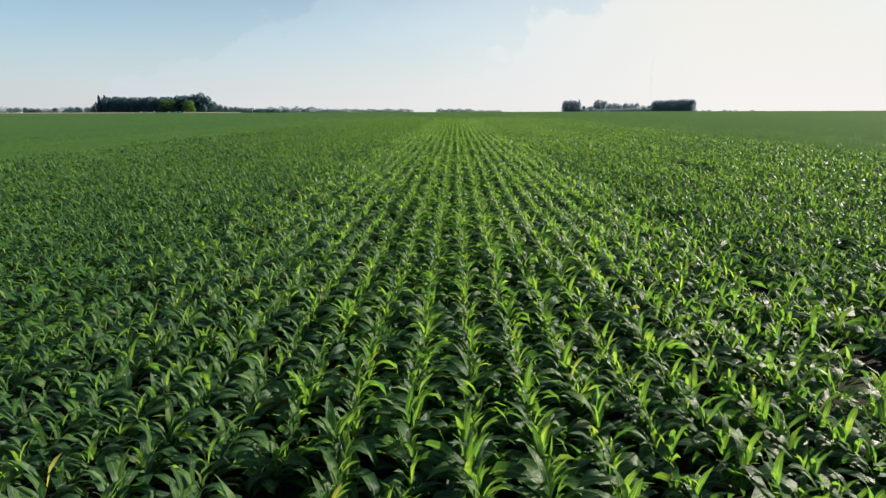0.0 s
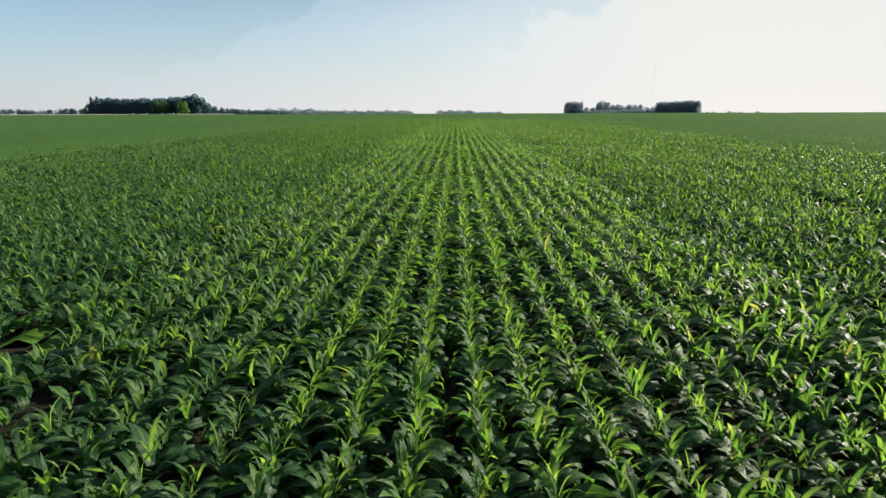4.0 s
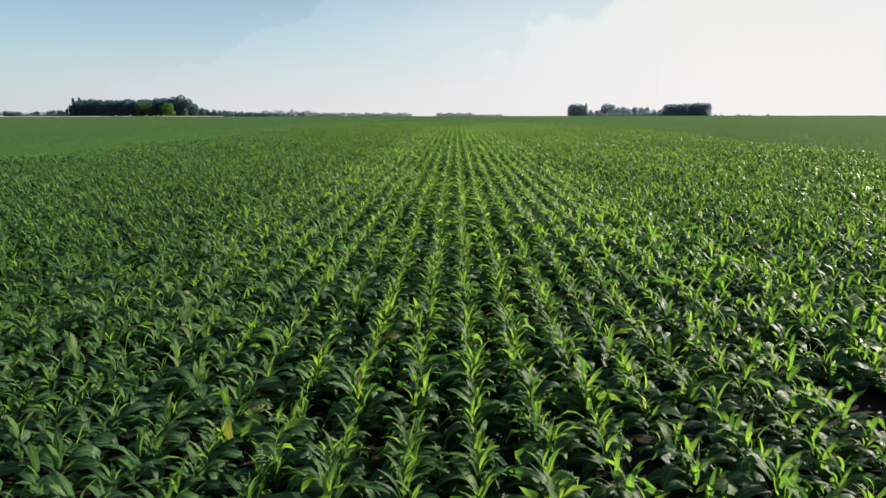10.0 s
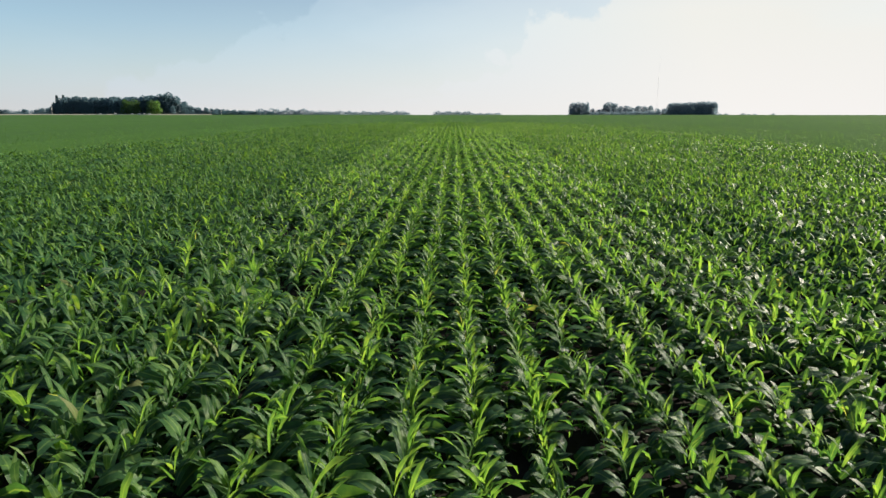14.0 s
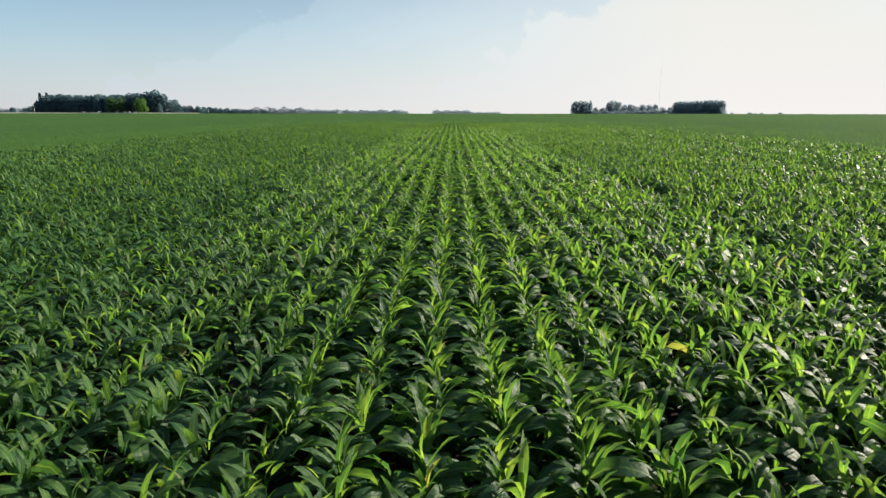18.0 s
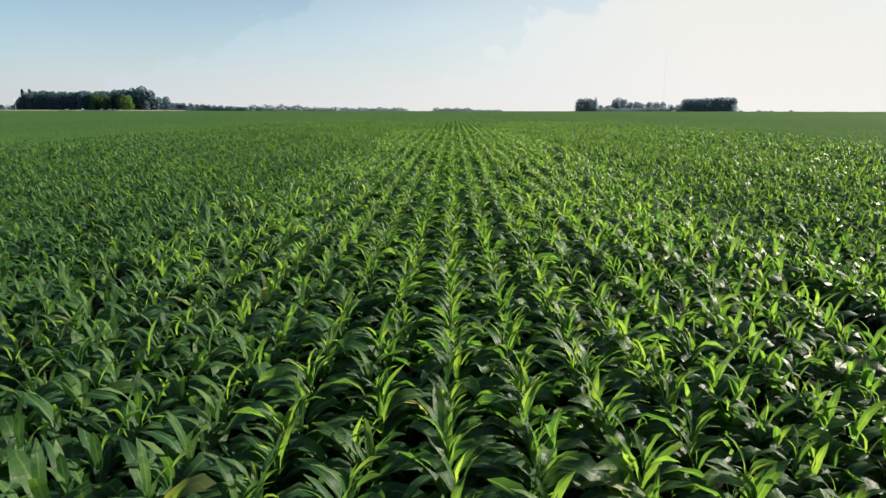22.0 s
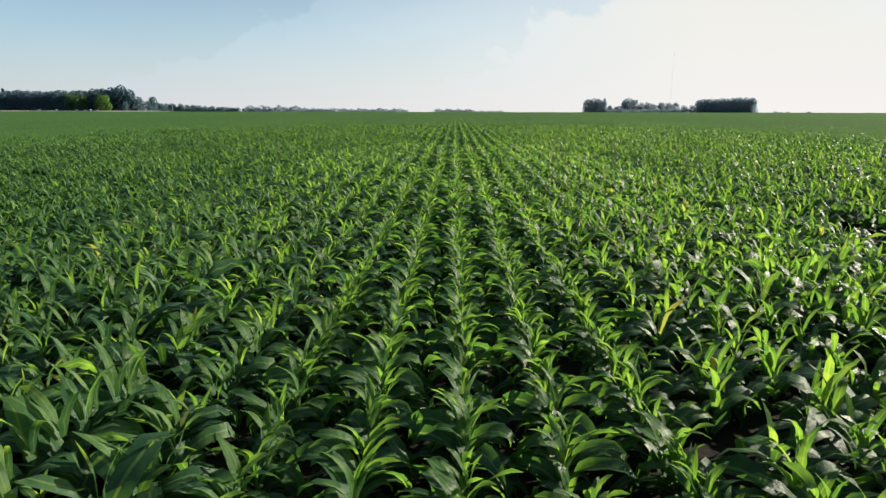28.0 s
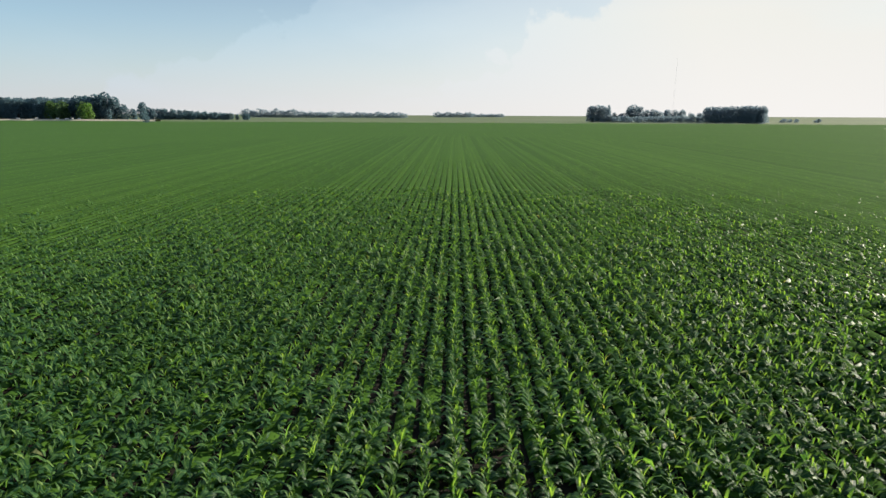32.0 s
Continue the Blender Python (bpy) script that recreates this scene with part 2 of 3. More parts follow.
M_BRIGHT = leafy("bright_tree_leaf", [(0.0, (0.06, 0.115, 0.036)), (1.0, (0.10, 0.17, 0.050))], 0.6, 0.4, noise_scale=0.3, gloss=0.15)
M_MIDTREE = leafy("green_tree_leaf", [(0.0, (0.040, 0.072, 0.045)), (1.0, (0.062, 0.104, 0.052))], 0.7, 0.4, noise_scale=0.3, gloss=0.15)


# ---- mesh helpers ----
def mesh_from(name, verts, quads, mat, uv=None, smooth=True):
    """A mesh of quads from arrays."""
    me = bpy.data.meshes.new(name)
    nv, nq = len(verts), len(quads)
    me.vertices.add(nv)
    me.vertices.foreach_set("co", np.ascontiguousarray(verts, dtype=np.float32).ravel())
    me.loops.add(nq * 4)
    me.loops.foreach_set("vertex_index", np.ascontiguousarray(quads, dtype=np.int32).ravel())
    me.polygons.add(nq)
    me.polygons.foreach_set("loop_start", np.arange(0, nq * 4, 4, dtype=np.int32))
    if uv is not None:
        layer = me.uv_layers.new(name="UVMap")
        layer.data.foreach_set("uv", np.ascontiguousarray(uv[quads.ravel()], dtype=np.float32).ravel())
    me.update(calc_edges=True)
    if smooth:
        me.polygons.foreach_set("use_smooth", np.ones(nq, dtype=bool))
    me.materials.append(mat)
    return me


def part(name, bm, mat, parent, label=""):
    me = bpy.data.meshes.new(name)
    bm.to_mesh(me)
    bm.free()
    me.materials.append(mat)
    ob = new(name, me)
    ob.parent = parent
    return tagged(ob, label)


# ---- corn ----
ROW = 0.762                          # 30 inch rows
ROW_X0 = 0.0
RNG = np.random.default_rng(11)
# short stretches of rows where no seed came up: x, from y, to y, half width
SKIPS = [(16.3, 37, 45, 0.5), (23.6, 36, 38.5, 0.5), (48.0, 112, 116, 0.6), (6.6, 7.9, 10, 0.5), (6.6, 12, 14.2, 0.45), (8.8, 9.8, 11.4, 0.5), (50.7, 124, 128, 0.6),
         (5.2, 55, 57, 0.4), (7.7, 53.8, 55.2, 0.4), (22.0, 168, 204, 0.45), (13.0, 141, 144, 0.5), (5.2, 127, 131.5, 0.4), (8.4, 119.5, 123, 0.45),
         (26.3, 187, 204, 0.4), (8.6, 171, 174, 0.45), (10.3, 164, 166, 0.45), (5.6, 153.5, 159, 0.4), (1.4, 143.5, 146, 0.4), (4.5, 143.5, 145, 0.4),
         (-7.2, 83, 85, 0.45), (-5.7, 89, 91, 0.45), (-5.9, 23.3, 24.6, 0.4), (-8.0, 25.3, 26.8, 0.45), (-3.7, 83, 84.2, 0.35)]


def blades(base, az, length, width, rise, droop, segs, cols, twist, fold, wave=0.0, rank=None):
    """Strips for many leaves at once: each one rises from its base, arches over and narrows to a tip."""
    n = len(base)
    s = np.linspace(0, 1, segs + 1)
    th = rise[:, None] - droop[:, None] * s[None, :] ** 1.5
    mid = (th[:, 1:] + th[:, :-1]) / 2
    step = length[:, None] / segs
    rad = np.concatenate([np.zeros((n, 1)), np.cumsum(np.cos(mid) * step, 1)], 1)
    up = np.concatenate([np.zeros((n, 1)), np.cumsum(np.sin(mid) * step, 1)], 1)
    ca, sa = np.cos(az)[:, None], np.sin(az)[:, None]
    bend = (twist[:, None] * 0.25) * length[:, None] * s[None, :] ** 2
    centre = np.stack([base[:, :1] + rad * ca - bend * sa, base[:, 1:2] + rad * sa + bend * ca, base[:, 2:] + up], -1)
    prof = (0.45 + 0.55 * np.minimum(1, s / 0.3)) * (1 - np.clip((s - 0.55) / 0.45, 0, 1) ** 2.4)
    prof = np.maximum(prof, 0.05)
    w = width[:, None] * prof[None, :] / 2
    tw = twist[:, None] * s[None, :]
    side = np.stack([-sa * np.cos(tw), ca * np.cos(tw), np.sin(tw) + 0 * ca], -1)
    nrm = np.stack([-np.sin(th) * ca, -np.sin(th) * sa, np.cos(th)], -1)
    us = np.linspace(-1, 1, cols + 1)
    grid = np.empty((n, segs + 1, cols + 1, 3))
    for k, u in enumerate(us):
        lift = fold * abs(u) * w
        if wave:
            lift = lift + wave * u * w * np.sin(s[None, :] * 10 + az[:, None] * 9 + 1.2 * u)
        grid[:, :, k] = centre + side * (w * u)[..., None] + nrm * lift[..., None]
    verts = grid.reshape(-1, 3)
    uv = np.empty((n, segs + 1, cols + 1, 2))
    uv[..., 0] = (us * 0.5 + 0.5)[None, None, :]
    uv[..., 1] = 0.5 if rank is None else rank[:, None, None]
    i, k = np.meshgrid(np.arange(segs), np.arange(cols), indexing="ij")
    q0 = (i * (cols + 1) + k).ravel()
    quad = np.stack([q0, q0 + 1, q0 + cols + 2, q0 + cols + 1], 1)
    quads = (quad[None] + (np.arange(n) * (segs + 1) * (cols + 1))[:, None, None]).reshape(-1, 4)
    return verts, quads, uv.reshape(-1, 2)


def plant_leaves(px, py, size, count, rng, curl=0.0):
    """Leaf bases and shapes for plants at px, py: two ranks, low leaves arching out, high ones upright; curl shortens and bends the high ones."""
    n = len(px)
    out = []
    plane = rng.normal(0, 0.6, n)
    for j in range(count):
        f = (j + 0.5) / count
        az = plane + (j % 2) * math.pi + rng.normal(0, 0.4, n)
        young = min(1.0, max(0.0, (f - 0.58) / 0.15))
        zb = size * (0.07 + 0.46 * f + 0.05 * young)
        length = size * (0.54 + 0.24 * math.sin(math.pi * f ** 0.7) - (0.10 + 0.13 * curl) * young) * rng.uniform(0.8, 1.2, n)
        width = size * (0.126 + 0.036 * math.sin(math.pi * f) - 0.058 * young) * rng.uniform(0.8, 1.2, n)
        rise = np.radians(40 + 32 * f + 17 * young) + rng.normal(0, 0.14 - 0.02 * young, n)
        droop = np.radians(130 + 54 * f - (116 - 50 * curl) * young) * rng.lognormal(0, 0.28, n).clip(0.5, 1.8)
        twist = rng.normal(0, 0.75, n)
        base = np.stack([px + 0.012 * np.cos(az), py + 0.012 * np.sin(az), zb], 1)
        out.append((base, az, length, width, rise, droop, twist, np.full(n, f)))
    return [np.concatenate([o[k] for o in out]) for k in range(8)]


def vigour(x, y):
    """Better and poorer patches of the stand."""
    p = np.sin(x * 0.21 + 1.3 * np.sin(y * 0.083)) * np.sin(y * 0.127 + 0.9 * np.sin(x * 0.17 + 2.0)) + 0.5 * np.sin(x * 0.61 + y * 0.37)
    return 1.0 + 0.12 * np.clip(p, -1.2, 0.8)


def crop(name, px, py, count, segs, cols, rng, scale_w=1.0, size=None, mat=None, curl=0.0):
    if size is None:
        size = 0.71 * rng.normal(1, 0.15, len(px)).clip(0.55, 1.3) * vigour(px, py)
    base, az, length, width, rise, droop, twist, rank = plant_leaves(px, py, size, count, rng, curl)
    wide = 1 + (scale_w - 1) * (1 - 0.7 * np.clip((rank - 0.58) / 0.15, 0, 1))
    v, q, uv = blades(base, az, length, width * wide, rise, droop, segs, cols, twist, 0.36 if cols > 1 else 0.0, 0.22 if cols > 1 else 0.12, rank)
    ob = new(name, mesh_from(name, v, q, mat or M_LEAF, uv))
    return ob


def stand(x0, x1, y0, y1, gap, rng, spread=0.03):
    """Plants in drilled rows between the limits, with a few misses."""
    k0, k1 = math.ceil((x0 - ROW_X0) / ROW), math.floor((x1 - ROW_X0) / ROW)
    ks = np.arange(k0, k1 + 1)
    m = int((y1 - y0) / gap)
    x = np.repeat(ROW_X0 + ks * ROW, m) + rng.normal(0, spread, len(ks) * m)
    y = np.tile(y0 + (np.arange(m) + 0.5) * gap, len(ks)) + rng.normal(0, gap * 0.22, len(ks) * m)
    keep = rng.random(len(x)) > 0.05
    for bx, b0, b1, half in SKIPS:
        keep &= (np.abs(x - bx) > half) | (y < b0) | (y > b1)
    return x[keep], y[keep]


HERO = (-2.5, 1.1, 161.5, 172.3)


# ---- ground ----
def land(y):
    """Height of the land: level under the field, then falling gently away."""
    return np.interp(y, [-400, 560, 640, 670, 850, 1500, 3000, 4800], [0, 0, -1.0, -1.5, -4.5, -10.5, -22.0, -34.0])


FIELD_END = 636.0
gx = np.array([-4600, -3000, -2000, -1400, -1000, -700, -450, -300, -200, -120, -60, -30, -15, 0, 15, 30, 60, 120, 200, 300, 450, 700, 1000, 1400, 2000, 3000, 4600.0])
gy = np.array([-400, -100, 0, 60, 120, 180, 240, 300, 360, 430, 480, 530, 560, 600, FIELD_END, 670, 720, 780, 850, 950, 1100, 1300, 1500, 1900, 2400, 3000, 3800, 4700.0])
GX, GY = np.meshgrid(gx, gy)
gv = np.stack([GX.ravel(), GY.ravel(), land(GY.ravel())], 1)
gi = (np.arange(len(gy) - 1)[:, None] * len(gx) + np.arange(len(gx) - 1)[None, :]).ravel()
gq = np.stack([gi, gi + 1, gi + len(gx) + 1, gi + len(gx)], 1)
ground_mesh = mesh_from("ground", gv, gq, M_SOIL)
ground_mesh.materials.append(M_GRASS)
mid_y = gv[gq][:, :, 1].mean(1)
ground_mesh.polygons.foreach_set("material_index", (mid_y > FIELD_END).astype(np.int32))
ground = tagged(new("ground", ground_mesh), "dark soil of the corn field, farmland behind it", "ground", kind="structure")


# ---- the crop, nearest zone first ----
PATH_X, Y_FIRST, Y_LAST = -0.5, 4.0, 188.0


def reach(x, y):
    """Distance from the flight line, and whether the ground there can come into view."""
    d = np.hypot(x - PATH_X, 0.6 * np.maximum(0, y - Y_LAST))
    return d, y > 1.08 * np.abs(x - PATH_X) - 3.0


def zone(d0, d1, gap, rng, spread=0.03):
    x, y = stand(-d1 * 1.12 + PATH_X, d1 * 1.12 + PATH_X, Y_FIRST - 3, Y_LAST + d1 * 1.12 / 0.6, gap, rng, spread)
    d, ok = reach(x, y)
    ok &= y < FIELD_END - 1
    blur = d * (1 + rng.uniform(-0.28, 0.28, len(d)))
    ok &= (blur >= d0) & (blur < d1)
    return x[ok], y[ok]


CROP_LABEL = "rows of knee-high green corn plants in dark soil"
ZONES = [(0, 1.9, 0.165, 11, 5, 2, 1.18, 0.06), (1.9, 7.0, 0.165, 8, 4, 1, 1.26, 0.06), (7.0, 20.0, 0.21, 6, 2, 1, 1.52, 0.07),
         (20.0, 34.0, 0.28, 4, 2, 1, 1.65, 0.08), (34.0, 58.0, 0.45, 4, 1, 1, 1.9, 0.09), (58.0, 120.0, 1.05, 3, 1, 1, 2.0, 0.10),
         (120.0, 200.0, 2.6, 2, 1, 1, 2.6, 0.2), (200.0, 330.0, 5.5, 2, 1, 1, 3.0, 0.25)]
for d0, d1, gap, count, segs, cols, wider, spread in ZONES:
    x, y = zone(d0, d1, gap, RNG, spread)
    out = ~((x > HERO[0]) & (x < HERO[1]) & (y > HERO[2]) & (y < HERO[3]))
    ob = crop("corn_rows", x[out], y[out], count, segs, cols, RNG, wider, mat=M_LEAF if d0 < 7 else M_FARLEAF, curl=min(0.7, 0.06 * d0))
    tagged(ob, CROP_LABEL, "corn crop", kind="stuff")


def hedgerows(d0, d1, step, low, high):
    """The closed lower foliage of the farther rows: one ragged ridge along each row."""
    ks = np.arange(math.ceil((PATH_X - d1) / ROW), math.floor((PATH_X + d1) / ROW) + 1)
    m = int((Y_LAST + d1 / 0.6 + 70) / step)
    X = np.repeat((ROW_X0 + ks * ROW)[:, None], m, 1)
    Y = np.repeat((-60 + np.arange(m) * step)[None, :], len(ks), 0) + RNG.normal(0, step * 0.2, X.shape)
    half = RNG.uniform(0.2, 0.34, X.shape)
    tall = RNG.uniform(low, high, X.shape) * vigour(X, Y)
    lean = RNG.normal(0, 0.05, X.shape)
    closed = np.clip((reach(X, Y)[0] - 10) / 55, 0, 1)
    foot = land(Y) + 0.05 + 0.27 * closed
    half = half + (ROW / 2 - half) * closed
    v = np.stack([np.stack([X - half, Y, foot], -1), np.stack([X + lean, Y, foot + 0.30 * tall * (1 - 0.85 * closed)], -1), np.stack([X + half, Y, foot], -1)], 2)
    i = ((np.arange(len(ks)) * m)[:, None] + np.arange(m - 1)[None, :]).ravel() * 3
    q = np.concatenate([np.stack([i, i + 1, i + 4, i + 3], 1), np.stack([i + 1, i + 2, i + 5, i + 4], 1)])
    v = v.reshape(-1, 3)
    c = v[q].mean(1)
    d, ok = reach(c[:, 0], c[:, 1])
    bare = np.zeros(len(q), dtype=bool)
    for bx, b0, b1, wide in SKIPS:
        bare |= (np.abs(c[:, 0] - bx) < wide) & (c[:, 1] > b0) & (c[:, 1] < b1)
    return v, q[((d >= d0) | ~ok | (c[:, 1] < 2)) & (d < d1) & ~bare]


hv, hq = hedgerows(6.5, 118.0, 1.6, 0.26, 0.46)
tagged(new("corn_rows", mesh_from("corn_rows", hv, hq, M_SHEET)), "lower foliage of the farther corn rows", "corn crop", kind="stuff")


def canopy(x0, x1, y0, y1, step, height):
    xs, ys = np.arange(x0, x1 + 0.1, step), np.arange(y0, y1 + 0.1, step)
    X, Y = np.meshgrid(xs, ys)
    near = np.clip((160 - reach(X, Y)[0]) / 55, 0, 1)
    Z = land(Y) + height - 0.16 * near + RNG.normal(0, 0.08, X.shape) * (1 - 0.8 * near)
    v = np.stack([X + RNG.normal(0, step * 0.15, X.shape), Y, Z], -1).reshape(-1, 3)
    i = (np.arange(len(ys) - 1)[:, None] * len(xs) + np.arange(len(xs) - 1)[None, :]).ravel()
    q = np.stack([i, i + 1, i + len(xs) + 1, i + len(xs)], 1)
    c = v[q].mean(1)
    d, ok = reach(c[:, 0], c[:, 1])
    return v, q[d > 108]


cv, cq = canopy(-900, 900, -60, FIELD_END, 6.0, 0.42)
tagged(new("corn_field", mesh_from("corn_field", cv, cq, M_SHEET)), "closed green canopy of the corn field, far away", "corn crop", kind="stuff")


# ---- trees ----
def quads_cloud(points, size, rng, flat=0.35):
    """One small leaf-clump quad at each point, turned at random."""
    n = len(points)
    a = rng.normal(0, 1, (n, 3))
    a /= np.linalg.norm(a, axis=1)[:, None]
    b = np.cross(a, rng.normal(0, 1, (n, 3)))
    b /= np.linalg.norm(b, axis=1)[:, None] + 1e-9
    s = (size * rng.uniform(0.6, 1.3, n))[:, None] / 2
    v = np.stack([points - a * s - b * s * 0.8, points + a * s - b * s, points + a * s * 0.7 + b * s, points - a * s + b * s * 0.9], 1).reshape(-1, 3)
    return v, np.arange(n * 4).reshape(-1, 4)


def tapered(bm, p0, p1, r0, r1, sides=7):
    p0, p1 = Vector(p0), Vector(p1)
    way = (p1 - p0).normalized()
    u = way.orthogonal().normalized()
    w = way.cross(u)
    rings = []
    for p, r in ((p0, r0), (p1, r1)):
        rings.append([bm.verts.new(p + (u * math.cos(2 * math.pi * k / sides) + w * math.sin(2 * math.pi * k / sides)) * r) for k in range(sides)])
    for k in range(sides):
        bm.faces.new((rings[0][k], rings[0][(k + 1) % sides], rings[1][(k + 1) % sides], rings[1][k]))
    bm.faces.new(rings[1])


def make_tree(kind, seed, label, mat, height=18.0, spread=6.0, leaves=1300, leaf=0.045):
    rng = np.random.default_rng(seed)
    root = tagged(new(kind, None), label, "tree" if kind != "bush" else "bush")
    bm = bmesh.new()
    top = height * (0.93 if kind == "spruce" else 0.62)
    tapered(bm, (0, 0, -0.4), (rng.normal(0, 0.2), rng.normal(0, 0.2), top), 0.022 * height, 0.006 * height)
    pts, limbs = [], []
    if kind == "spruce":
        for k in range(leaves):
            f = rng.random() ** 0.7
            a, r = rng.uniform(0, 2 * math.pi), spread * (1 - f) * rng.uniform(0.55, 1.05) + 0.15
            pts.append((r * math.cos(a), r * math.sin(a), height * (0.08 + 0.92 * f) - r * 0.25))
        for k in range(6):
            f, a = k / 6, k * 2.4
            r = spread * (1 - f) * 0.8
            limbs.append(((0, 0, height * (0.1 + 0.8 * f)), (r * math.cos(a), r * math.sin(a), height * (0.07 + 0.8 * f)), 0.08, 0.03))
    else:
        low = 0.0 if kind == "bush" else 0.02
        lobes = []
        for k in range(12):
            a, f = k * 2.4 + rng.normal(0, 0.3), (k + 0.2) / 12
            r = spread * 0.58 * math.sin(math.pi * (0.22 + 0.68 * f)) * rng.uniform(0.6, 1.1)
            c = np.array([r * math.cos(a), r * math.sin(a), height * (low + 0.12 + (0.70 - low) * f)])
            lobes.append((c, spread * rng.uniform(0.38, 0.56), height * rng.uniform(0.13, 0.19)))
            if k % 2 == 0 and kind != "bush":
                limbs.append(((0, 0, height * (low * 0.6 + 0.5 * f * 0.8)), tuple(c), 0.008 * height, 0.003 * height))
        for c, rx, rz in lobes:
            m = leaves // 12
            d = rng.normal(0, 1, (m, 3))
            d /= np.linalg.norm(d, axis=1)[:, None]
            rad = rng.uniform(0.72, 1.08, m)[:, None]
            pts.extend(c + d * rad * np.array([rx, rx, rz]))
    trunk = part("trunk", bm, M_BARK, root, "grey-brown bark")
    for p0, p1, r0, r1 in limbs:
        bm = bmesh.new()
        tapered(bm, p0, p1, r0, r1, 5)
        part("limb", bm, M_BARK, trunk)
    v, q = quads_cloud(np.array(pts), height * leaf, rng)
    crown = new("crown", mesh_from("crown", v, q, mat, smooth=False))
    crown.parent = root
    return root


def place(ob, x, y, s=1.0, sz=1.0, turn=0.0, group=""):
    """A copy of a model tree on the land."""
    m = pose(x, y, float(land(y)) - 0.1, 0, 0, turn) @ Matrix.Diagonal((s, s, s * sz, 1))
    made = copy_thing(ob, m)
    return tagged(made, group=group)


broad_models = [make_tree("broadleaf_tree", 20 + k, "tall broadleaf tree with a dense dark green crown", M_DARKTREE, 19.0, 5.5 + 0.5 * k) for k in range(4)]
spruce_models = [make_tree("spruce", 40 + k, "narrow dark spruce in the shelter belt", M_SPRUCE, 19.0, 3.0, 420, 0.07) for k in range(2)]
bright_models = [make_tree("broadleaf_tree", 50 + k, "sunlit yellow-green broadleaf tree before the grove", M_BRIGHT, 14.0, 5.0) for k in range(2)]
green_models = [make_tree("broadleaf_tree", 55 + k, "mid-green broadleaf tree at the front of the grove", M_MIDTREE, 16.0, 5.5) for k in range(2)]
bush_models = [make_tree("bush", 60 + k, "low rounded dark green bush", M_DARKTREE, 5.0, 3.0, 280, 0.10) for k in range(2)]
# ordinary round trees and bushes, with haze painted into their leaf colour
hazy_models = [make_tree("willow", 70 + k, "round tree in the far shelter belt, leaf colour paled by haze", M_HAZY, 19.0, 5.5 + 0.5 * k, 1700, 0.038) for k in range(4)]
low_models = [make_tree("bush", 80 + k, "low bush under the far trees, leaf colour paled by haze", M_HAZY, 5.0, 3.0, 260, 0.095) for k in range(2)]

tr = random.Random(5)
# the farm grove on the far left: a dark belt between two corners
G = "trees of the left grove"
for k in range(20):
    f = k / 19
    for depth in range(2):
        place(broad_models[(k + depth) % 4], -432 + 132 * f + tr.uniform(-2, 2), 712 - 38 * f + depth * 8 + tr.uniform(-2, 2),
              (1.13 + 0.10 * tr.random()) * (1.0 if depth else 0.93), 1.0, tr.uniform(0, 360), G)
for k, (x, y, s) in enumerate([(-441, 718, 0.80), (-434, 714, 1.16), (-428, 716, 1.19), (-421, 714, 1.06), (-415, 716, 1.10), (-408, 712, 1.06)]):
    place(spruce_models[k % 2], x, y, s, 1.0, 60 * k, G)
for k, (x, y, s) in enumerate([(-293, 674, 1.36), (-286, 676, 1.18), (-301, 678, 1.26), (-279, 678, 0.82), (-273, 682, 0.62), (-447, 722, 0.62), (-455, 728, 0.45), (-440, 716, 0.8)]):
    place(broad_models[k % 4], x, y, s, 1.0, 50 * k, G)
place(bright_models[0], -296, 656, 1.0, 1.16, 0, G)
place(green_models[1], -322, 664, 1.1, 1.0, 80, G)
place(green_models[0], -332, 667, 1.12, 1.0, 170, G)
place(green_models[0], -304, 662, 1.1, 1.0, 20, G)
place(broad_models[1], -284, 664, 0.62, 0.9, 20, G)

# the right grove, round heads at one end and a clipped block at the other
G = "trees of the right grove"
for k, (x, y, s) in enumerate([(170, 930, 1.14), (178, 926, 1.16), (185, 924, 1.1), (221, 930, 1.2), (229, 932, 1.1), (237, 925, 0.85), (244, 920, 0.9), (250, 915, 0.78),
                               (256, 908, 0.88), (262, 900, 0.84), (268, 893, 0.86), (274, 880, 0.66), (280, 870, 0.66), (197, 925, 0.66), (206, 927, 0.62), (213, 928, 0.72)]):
    place(hazy_models[k % 4], x, y, s * 1.22, 0.84, 70 * k, G)
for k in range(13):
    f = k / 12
    place(hazy_models[k % 4], 284 + 25 * f + tr.uniform(-1, 1), 858 - 70 * f, 1.12 + 0.05 * tr.random(), 0.9, 40 * k, G)
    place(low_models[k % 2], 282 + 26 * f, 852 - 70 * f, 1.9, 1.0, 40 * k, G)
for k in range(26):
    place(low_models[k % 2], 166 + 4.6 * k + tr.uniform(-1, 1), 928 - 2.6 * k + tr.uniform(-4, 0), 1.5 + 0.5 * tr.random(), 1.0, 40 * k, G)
place(hazy_models[1], 187, 914, 0.55, 2.15, 0, G)
place(hazy_models[2], 301, 787, 0.42, 2.45, 0, G)
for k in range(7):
    place(hazy_models[k % 4], 395 + 15 * k, 985 + 12 * (k % 3), 0.55 + 0.12 * ((k * 5) % 4) / 3, 0.5, 33 * k, G)
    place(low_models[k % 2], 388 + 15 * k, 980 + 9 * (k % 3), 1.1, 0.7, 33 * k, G)

